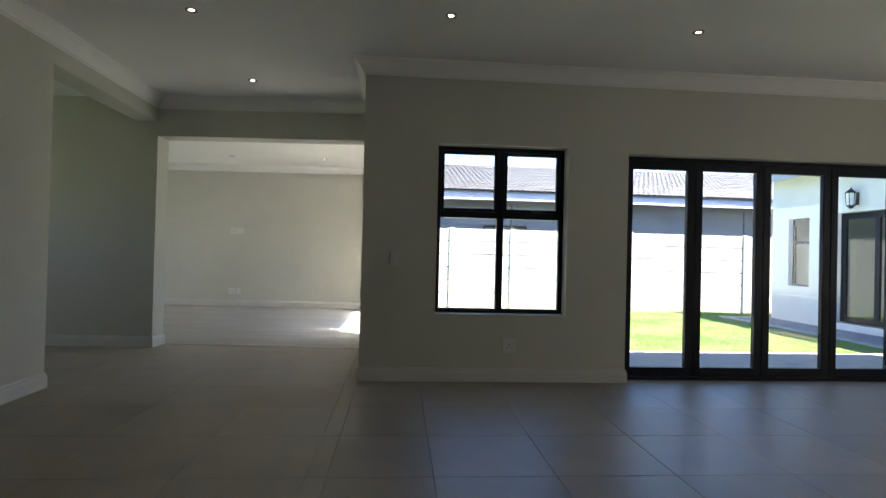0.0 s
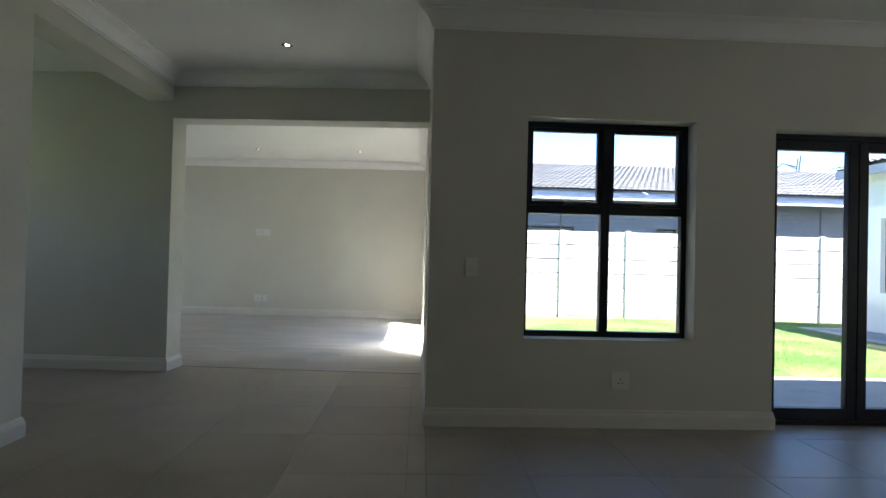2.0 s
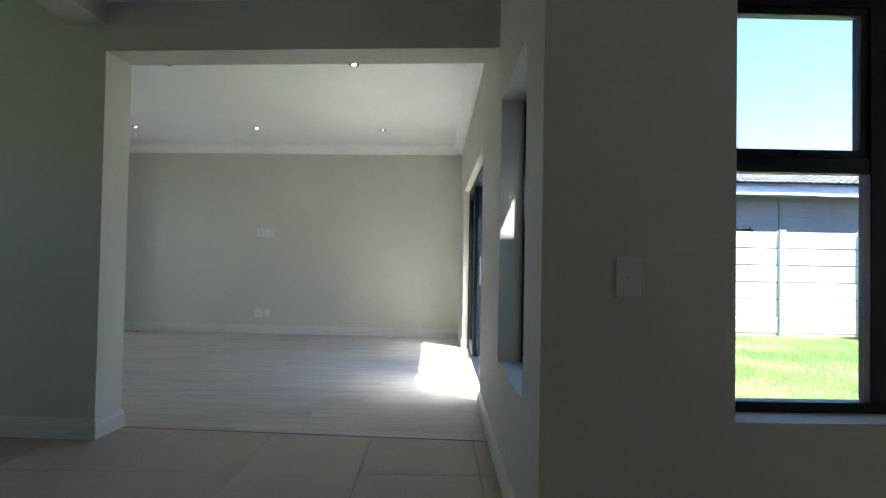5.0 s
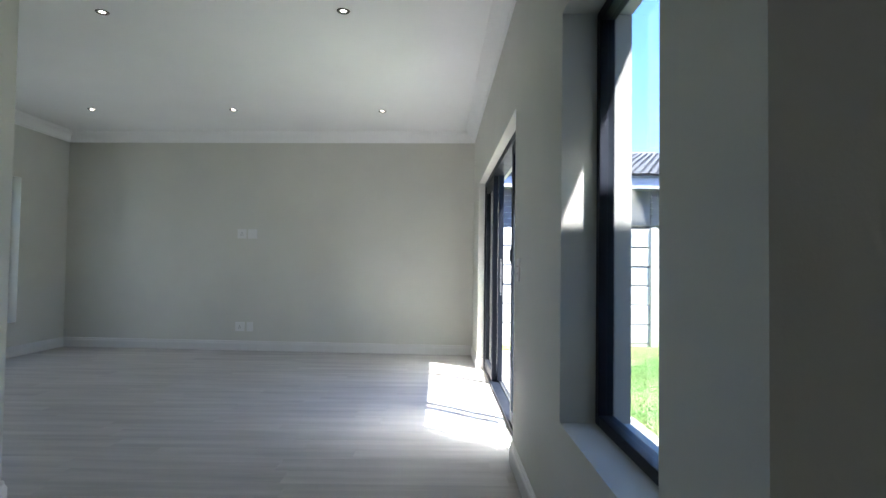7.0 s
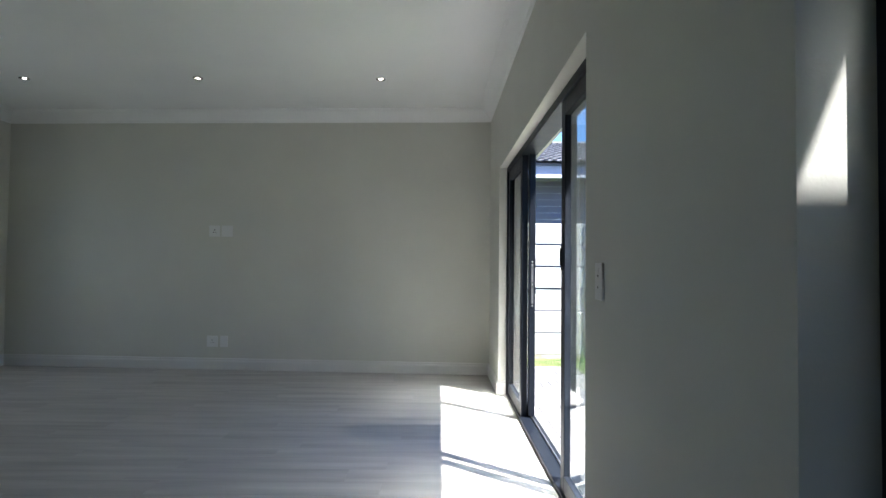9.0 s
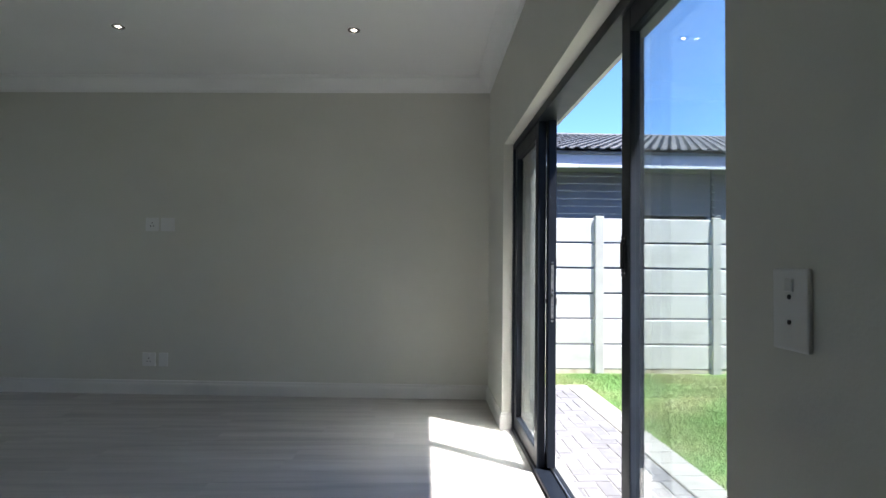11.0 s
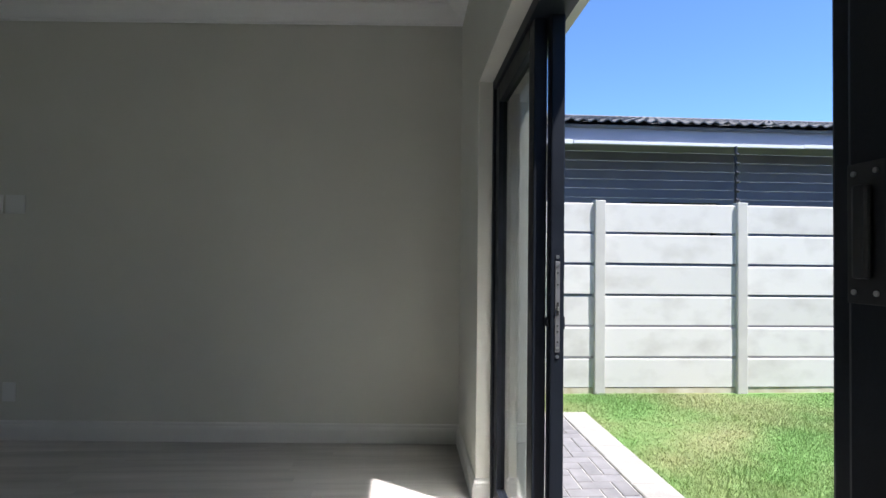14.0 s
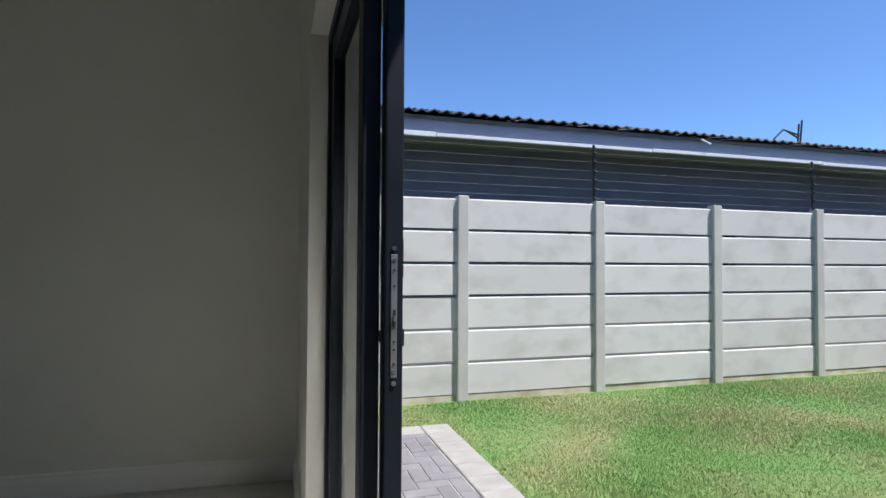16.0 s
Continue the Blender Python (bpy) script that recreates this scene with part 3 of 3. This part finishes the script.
for i in range(11):
    part("drip_edge", boxed(-9.6 + i * 2.93, -9.6 + i * 2.93 + 2.92, 14.465, 14.52, 2.645 + 0.006 * (i % 3), 2.690 + 0.010 * (i % 2), 0.003), GUTTER, neighbour)
part("soffit", boxed(-9.6, 22.6, 14.55, 15.1, 2.685, 2.715), DARKWALL, neighbour)
part("drip_spout", rod(bmesh.new(), (5.80, 14.45, 2.87), (5.93, 14.43, 2.81), 0.014, 8), GUTTER, neighbour)
PITCH = 15.4
slope = Matrix.Translation((0, 14.43, 2.89)) @ pose(0, 0, 0, PITCH, 0, 0)
bm = boxed(-9.7, 22.7, 0.05, 5.88, -0.06, -0.02)
bmesh.ops.transform(bm, matrix=slope, verts=bm.verts)
part("roof_deck", bm, ROOF, neighbour)


def tile_grid(steps=14, width=0.30, length=0.38, lift=0.030):
    """One roof tile of two rolls, low at its head and raised at its foot: vertices and faces."""
    verts, faces = [], []
    for layer in (0.0, -0.016):
        for y, up in ((0.0, lift), (length, 0.0)):
            for i in range(steps + 1):
                u = i / steps
                verts.append((u * width, y, up + layer + 0.030 * (0.5 - 0.5 * math.cos(u * math.tau * 2)) ** 1.3))
    n = steps + 1
    for i in range(steps):
        faces.append((i, i + 1, n + i + 1, n + i))
        faces.append((i, 2 * n + i, 2 * n + i + 1, i + 1))
    return verts, faces


TV, TF = tile_grid()
tile_data = bpy.data.meshes.new("roof_tile")
tile_data.from_pydata([tuple(slope.to_3x3() @ Vector(v)) for v in TV], [], TF)
tile_data.materials.append(ROOF)
for poly in tile_data.polygons:
    poly.use_smooth = poly.index % 2 == 0
rest_v, rest_f = [], []
rng = random.Random(8)
for row in range(17):
    for col in range(108):
        x = -9.7 + col * 0.30
        foot = slope @ Vector((x, row * 0.345, rng.uniform(-0.004, 0.004)))
        if row < 5 and 0 < x < 16:
            piece("roof_tile", tile_data, neighbour, foot)
        else:
            at = len(rest_v)
            turn = slope.to_3x3()
            rest_v.extend(tuple(foot + turn @ Vector(v)) for v in TV)
            rest_f.extend(tuple(at + i for i in f) for f in TF)
data = bpy.data.meshes.new("roof_tiles")
data.from_pydata(rest_v, [], rest_f)
data.materials.append(ROOF)
rest = new("roof_tiles", data)
rest.parent = neighbour
tagged(rest, "grey wavy concrete roof tiles", kind="stuff")
RIDGE = (14.43 + 5.86 * math.cos(radians(PITCH)), 2.89 + 5.86 * math.sin(radians(PITCH)))
part("ridge_cap", rod(bmesh.new(), (-9.7, RIDGE[0], RIDGE[1] - 0.02), (22.7, RIDGE[0], RIDGE[1] - 0.02), 0.09, 10), ROOF, neighbour)
bm = boxed(-9.7, 22.7, 0.0, 5.4, -0.06, 0.0)
bmesh.ops.transform(bm, matrix=Matrix.Translation((0, *RIDGE)) @ pose(0, 0, 0, -PITCH, 0, 0), verts=bm.verts)
part("back_roof", bm, ROOF, neighbour)

aerial = thing("roof_aerial", pose(12.55, 18.95, 4.36), "black bent aerial bracket on a tiled roof", "aerial")
for a, b in (((0.30, 0, -0.1), (0.36, 0, 0.44)), ((0.22, 0, -0.1), (0.26, 0, 0.34)), ((-0.55, 0, -0.1), (-0.25, 0, 0.16)), ((-0.25, 0, 0.16), (0.26, 0, 0.06)), ((-0.1, 0, 0.12), (0.24, 0, -0.02))):
    part("arm", rod(bmesh.new(), a, b, 0.022, 8), BLACK, aerial)

# ---- the other wing of the house ----
WINGX = 9.45
wing = thing("house_wing", pose(0, 0, 0), "white plastered wing of the house across the lawn", "house")
bm = bmesh.new()
for c, d, e, f in holed(-3.0, 12.21, GZ - 0.1, 3.1, ((11.05, 11.68, 0.67, 2.145), (7.15, 10.32, 0.02, 2.175))):
    box(bm, WINGX, WINGX + 0.28, c, d, e, f)
box(bm, WINGX + 0.28, 14, 11.93, 12.21, GZ - 0.1, 3.1)
box(bm, 13.9, 14.2, -3, 11.93, GZ - 0.1, 3.1)
part("wing_wall", bm, WINGPAINT, wing)
# inside of the wing coloured dark: the dimness behind its glass is painted in
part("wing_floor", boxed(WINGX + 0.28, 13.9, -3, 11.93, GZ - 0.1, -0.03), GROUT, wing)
part("wing_shade_lining", boxed(13.6, 13.7, -3, 11.93, -0.03, 2.75), DARKWALL, wing)
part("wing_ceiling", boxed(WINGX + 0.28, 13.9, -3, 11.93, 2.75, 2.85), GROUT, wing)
side = thing("window_4", pose(WINGX + 0.10, 11.68, 0.658, 0, 0, -90), "dark grey aluminium window in a white plastered wall", "window", kind="structure")
for rect in ((0, 0.045, 0, 1.5), (0.585, 0.63, 0, 1.5), (0.045, 0.585, 0, 0.045), (0.045, 0.585, 1.455, 1.5), (0.045, 0.585, 0.93, 0.99)):
    bars(side, "frame_member", ALU, rect)
pane(side, 0.03, 0.60, 0.03, 0.95, 0.03)
pane(side, 0.03, 0.60, 0.97, 1.47, 0.03)
door_3 = thing("door_3", pose(WINGX + 0.10, 10.32, 0.045, 0, 0, -90), "closed sliding door of dark grey aluminium and glass", "door", kind="structure")
bars(door_3, "jamb", ALU, (0, 0.05, 0, 2.12), (3.12, 3.17, 0, 2.12), depth=(0, 0.1))
bars(door_3, "head", ALU, (0.05, 3.12, 2.06, 2.12), depth=(0, 0.1))
bars(door_3, "sill", ALU, (0.05, 3.12, 0, 0.04), depth=(0, 0.1))
for i in range(4):
    leaf_frame(door_3, 0.05 + i * 0.7675, 0.05 + (i + 1) * 0.7675, 0.04, 2.06, 0.02, 0.07, 0.055)
part("fascia_board", boxed(8.98, 9.01, -3.4, 12.28, 2.96, 3.13, 0.004), FASCIA, wing)
part("soffit", boxed(9.01, WINGX, -3.4, 12.28, 3.08, 3.10), WINGPAINT, wing)
roof_bm = bmesh.new()
edge = [(8.93, 12.3), (8.93, -3.5), (14.8, -3.5), (14.8, 12.3)]
top = [(11.8, 9.6), (11.8, -0.6)]
low = [roof_bm.verts.new((x, y, 3.15)) for x, y in edge]
high = [roof_bm.verts.new((x, y, 4.05)) for x, y in top]
for f in ((low[0], low[1], high[1], high[0]), (low[1], low[2], high[1]), (low[2], low[3], high[0], high[1]), (low[3], low[0], high[0]), (low[3], low[2], low[1], low[0])):
    roof_bm.faces.new(f)
part("wing_roof", roof_bm, ROOF, wing)
wing_tile = bpy.data.meshes.new("eave_tile")
turned = pose(0, 0, 0, 0, 0, -90) @ pose(0, 0, 0, PITCH, 0, 0)
wing_tile.from_pydata([tuple(turned.to_3x3() @ Vector(v)) for v in TV], [], TF)
wing_tile.materials.append(ROOF)
for col in range(52):
    for row in range(2):
        piece("roof_tile", wing_tile, wing, (8.90 + row * 0.33, 12.3 - col * 0.30, 3.15 + row * 0.101))

lantern = thing("wall_lantern", pose(WINGX, 9.83, 2.42), "black outdoor wall lantern with pale glass on white plaster", "wall lamp")
part("back_plate", boxed(-0.015, 0, -0.05, 0.05, -0.12, 0.12, 0.005), BLACK, lantern)
part("bracket", rod(bmesh.new(), (-0.01, 0, 0.02), (-0.07, 0, 0.02), 0.014, 8), BLACK, lantern)
part("base", rod(bmesh.new(), (-0.13, 0, -0.19), (-0.13, 0, -0.13), 0.03, 6, 0.075), BLACK, lantern)
part("glass_shade", rod(bmesh.new(), (-0.13, 0, -0.128), (-0.13, 0, 0.10), 0.066, 6, 0.085), FROST, lantern)
part("cap", rod(bmesh.new(), (-0.13, 0, 0.10), (-0.13, 0, 0.18), 0.105, 6, 0.03), BLACK, lantern)
part("finial", rod(bmesh.new(), (-0.13, 0, 0.18), (-0.13, 0, 0.22), 0.016, 8, 0.006), BLACK, lantern)
for k in range(6):
    a = k * math.tau / 6 + math.tau / 12
    part("bar", rod(bmesh.new(), (-0.13 + 0.07 * math.cos(a), 0.07 * math.sin(a), -0.13), (-0.13 + 0.09 * math.cos(a), 0.09 * math.sin(a), 0.10), 0.006, 6), BLACK, lantern)

# ---- assumed fence, added to stand for the brightness outside the side window ----
side_fence = thing("fence_side", pose(-6.9, 0, GZ), "assumed pale concrete panel fence outside the side window", "fence", kind="structure")
for k in range(5):
    py = 7.5 + 1.5 * k
    piece("post", post_mesh, side_fence, (0, py, 0), math.pi / 2)
    for row in range(6):
        piece("panel", panel_mesh, side_fence, (0.012, py + 0.75, 0.048 + row * 0.317), math.pi / 2)


# ---- floors and paving, piece by piece ----
def clip(points, a, b, c):
    """The part of a flat polygon where a x + b y <= c."""
    out = []
    for i, p in enumerate(points):
        q = points[(i + 1) % len(points)]
        dp, dq = a * p[0] + b * p[1] - c, a * q[0] + b * q[1] - c
        if dp <= 0:
            out.append(p)
        if (dp < 0 < dq) or (dq < 0 < dp):
            s = dp / (dp - dq)
            out.append((p[0] + s * (q[0] - p[0]), p[1] + s * (q[1] - p[1])))
    return out


def slab_mesh(name, points, top, deep, mat, ease=0.0015):
    """A flat piece with eased upper edges."""
    bm = bmesh.new()
    cx, cy = sum(p[0] for p in points) / len(points), sum(p[1] for p in points) / len(points)
    low = [bm.verts.new((x, y, top - deep)) for x, y in points]
    mid = [bm.verts.new((x, y, top - ease)) for x, y in points]
    high = [bm.verts.new((x + math.copysign(min(ease, abs(cx - x)), cx - x), y + math.copysign(min(ease, abs(cy - y)), cy - y), top)) for x, y in points]
    n = len(points)
    for ring, up in ((low, mid), (mid, high)):
        for i in range(n):
            bm.faces.new((ring[i], ring[(i + 1) % n], up[(i + 1) % n], up[i]))
    bm.faces.new(high)
    return mesh_of(name, bm, mat)


def rect(x0, x1, y0, y1):
    return [(x0, y0), (x1, y0), (x1, y1), (x0, y1)]


# the two floors meet on a line that runs a little askew
SA, SB = math.sin(SKEWED), math.cos(SKEWED)
SC = SA * LX + SB * (HY + 0.260)
FA, FB = math.sin(FARSKEW), math.cos(FARSKEW)
FC = FA * RX + FB * TY
shared = {}


def lay(parent, name, x0, x1, y0, y1, mat, deep, gap, cuts=(), ease=0.0015):
    """One piece of a floor; whole pieces of one size share a mesh."""
    points = rect(x0 + gap, x1 - gap, y0 + gap, y1 - gap)
    for a, b, c in cuts:
        points = clip(points, a, b, c)
    if len(points) < 3 or max(p[0] for p in points) - min(p[0] for p in points) < 0.01 or max(p[1] for p in points) - min(p[1] for p in points) < 0.01:
        return
    if points == rect(x0 + gap, x1 - gap, y0 + gap, y1 - gap):
        key = (name, round(x1 - x0, 3), round(y1 - y0, 3))
        if key not in shared:
            w, d = (x1 - x0) / 2 - gap, (y1 - y0) / 2 - gap
            shared[key] = slab_mesh(name, rect(-w, w, -d, d), 0.0, deep, mat, ease)
        piece(name, shared[key], parent, ((x0 + x1) / 2, (y0 + y1) / 2, 0))
    else:
        piece(name, slab_mesh(name, points, 0.0, deep, mat, ease), parent, (0, 0, 0))


SIZE = 0.66
for i in range(-10, 11):
    for j in range(-11, 6):
        x0, y0 = 1.03 + SIZE * i, 3.51 + SIZE * j
        x1, y1 = min(x0 + SIZE, EAST), y0 + SIZE
        if y0 >= NY - 0.01 - SIZE and x0 < LX:
            a, b = max(x0, WX), max(y0, NY)
            if a < min(x1, LX) and y1 > b:
                lay(floor_living, "tile", a, min(x1, LX), b, y1, TILE, 0.01, 0.0010, ((SA, SB, SC - 0.002),))
        if x1 <= LX or x0 >= EAST:
            continue
        x0 = max(x0, LX)
        for a, b, c, d in ((x0, min(x1, RX), max(y0, BACK), y1), (max(x0, RX), x1, max(y0, BACK), min(y1, FY))):
            if b - a > 0.01 and d - c > 0.01:
                lay(floor_living, "tile", a, b, c, d, TILE, 0.01, 0.0010, ((SA, SB, SC - 0.002),))
for x0 in (FD[0], FD[0] + 1.442):
    lay(threshold_2, "sill_tile", x0, x0 + 1.442, FY, FY + 0.12, TILE, 0.01, 0.0010)

rng = random.Random(11)
y = HY - 0.15
while y < LEFTY:
    x = WX - rng.uniform(0.1, 1.1)
    while x < RX:
        lay(floor_far, "plank", max(x, WX), min(x + 1.22, RX), y, min(y + 0.185, LEFTY), PLANK, 0.01, 0.0003, ((-SA, -SB, -SC - 0.008), (FA, FB, FC)), 0.0004)
        x += 1.22
    y += 0.185
lay(threshold, "sill_tile", RX, RX + 0.07, SD[0], SD[1], PLANK, 0.01, 0.001)
lay(threshold, "sill_tile", RX + 0.20, RO, SD[0], SD[1], EDGING, 0.03, 0.001)
lay(threshold_2, "sill_tile", FD[0], FD[1], FY + 0.21, FO, EDGING, 0.03, 0.001)

paving = whole("paving", boxed(RO, 1.70, FO, 12.68, GZ - 0.2, GZ - 0.008), SAND, "sand bed of grey brick paving with pale edging", "paving", "structure")
paving_2 = whole("paving_2", boxed(1.70, WINGX, FO, 7.36, GZ - 0.2, GZ - 0.008), SAND, "sand bed of grey brick paving with pale edging", "paving", "structure")
paving_3 = whole("paving_3", boxed(8.25, WINGX, 7.36, 12.3, GZ - 0.2, GZ - 0.008), SAND, "sand bed of grey brick paving with pale edging", "paving", "structure")


def herringbone(x0, x1, y0, y1, unit=0.103):
    """Rectangles of a right-angled herringbone, cut at the edges."""
    nx, ny = int((x1 - x0) / unit) + 3, int((y1 - y0) / unit) + 3
    for i in range(-3, nx):
        for j in range(-3, ny):
            kind = (i - j) % 4
            if kind == 0:
                r = (i, i + 2, j, j + 1)
            elif kind == 2:
                r = (i, i + 1, j - 1, j + 1)
            else:
                continue
            a, b, c, d = max(x0, x0 + r[0] * unit), min(x1, x0 + r[1] * unit), max(y0, y0 + r[2] * unit), min(y1, y0 + r[3] * unit)
            if b - a > 0.02 and d - c > 0.02:
                yield a, b, c, d


def pave(parent, area, near):
    """Pavers as parts where near says so, the others joined."""
    rng = random.Random(21)
    verts, faces = [], []
    for a, b, c, d in herringbone(*area):
        up = GZ + rng.uniform(-0.003, 0.002)
        w, h = b - a - 0.007, d - c - 0.007
        if near((a + b) / 2, (c + d) / 2):
            key = ("paver", round(w, 3), round(h, 3))
            if key not in shared:
                shared[key] = slab_mesh("paver", rect(-w / 2, w / 2, -h / 2, h / 2), 0.0, 0.03, PAVER, 0.004)
            piece("paver", shared[key], parent, ((a + b) / 2, (c + d) / 2, up), rng.uniform(-0.008, 0.008))
        else:
            at = len(verts)
            verts += [(x, y, up - z) for z, e in ((0.03, 0), (0.004, 0), (0, 0.004)) for x, y in rect(a + 0.0035 + e, b - 0.0035 - e, c + 0.0035 + e, d - 0.0035 - e)]
            for ring in (0, 4):
                faces += [tuple(at + ring + k for k in (i, (i + 1) % 4, (i + 1) % 4 + 4, i + 4)) for i in range(4)]
            faces.append((at + 8, at + 9, at + 10, at + 11))
    if verts:
        data = bpy.data.meshes.new("pavers")
        data.from_pydata(verts, [], faces)
        data.materials.append(PAVER)
        ob = new("pavers", data)
        ob.parent = parent
        tagged(ob, "grey brick pavers laid in a herringbone", kind="stuff")


pave(paving, (RO, 1.47, FO, 12.48), lambda x, y: y > 8.2)
pave(paving_2, (1.70, WINGX, FO, 6.93), lambda x, y: False)
pave(paving_3, (8.47, WINGX, 6.93, 12.08), lambda x, y: False)


def edging(parent, x0, x1, y0, y1, along):
    """A row of pale edging blocks."""
    long = (x1 - x0) if along == "x" else (y1 - y0)
    count = max(1, round(long / 0.22))
    for k in range(count):
        a, b = k / count, (k + 1) / count
        r = (x0 + a * long, x0 + b * long, y0, y1) if along == "x" else (x0, x1, y0 + a * long, y0 + b * long)
        w, h = r[1] - r[0] - 0.005, r[3] - r[2] - 0.005
        key = ("edging_block", round(w, 3), round(h, 3))
        if key not in shared:
            shared[key] = slab_mesh("edging_block", rect(-w / 2, w / 2, -h / 2, h / 2), 0.0, 0.05, EDGING, 0.006)
        piece("edging_block", shared[key], parent, ((r[0] + r[1]) / 2, (r[2] + r[3]) / 2, GZ + 0.006), rng.uniform(-0.01, 0.01))


edging(paving, 1.47, 1.70, 7.36, 12.68, "y")
edging(paving, RO, 1.47, 12.48, 12.68, "x")
edging(paving_2, 1.70, 8.25, 6.93, 7.36, "x")
edging(paving_3, 8.25, 8.47, 6.93, 12.30, "y")
edging(paving_3, 8.47, WINGX, 12.08, 12.30, "x")
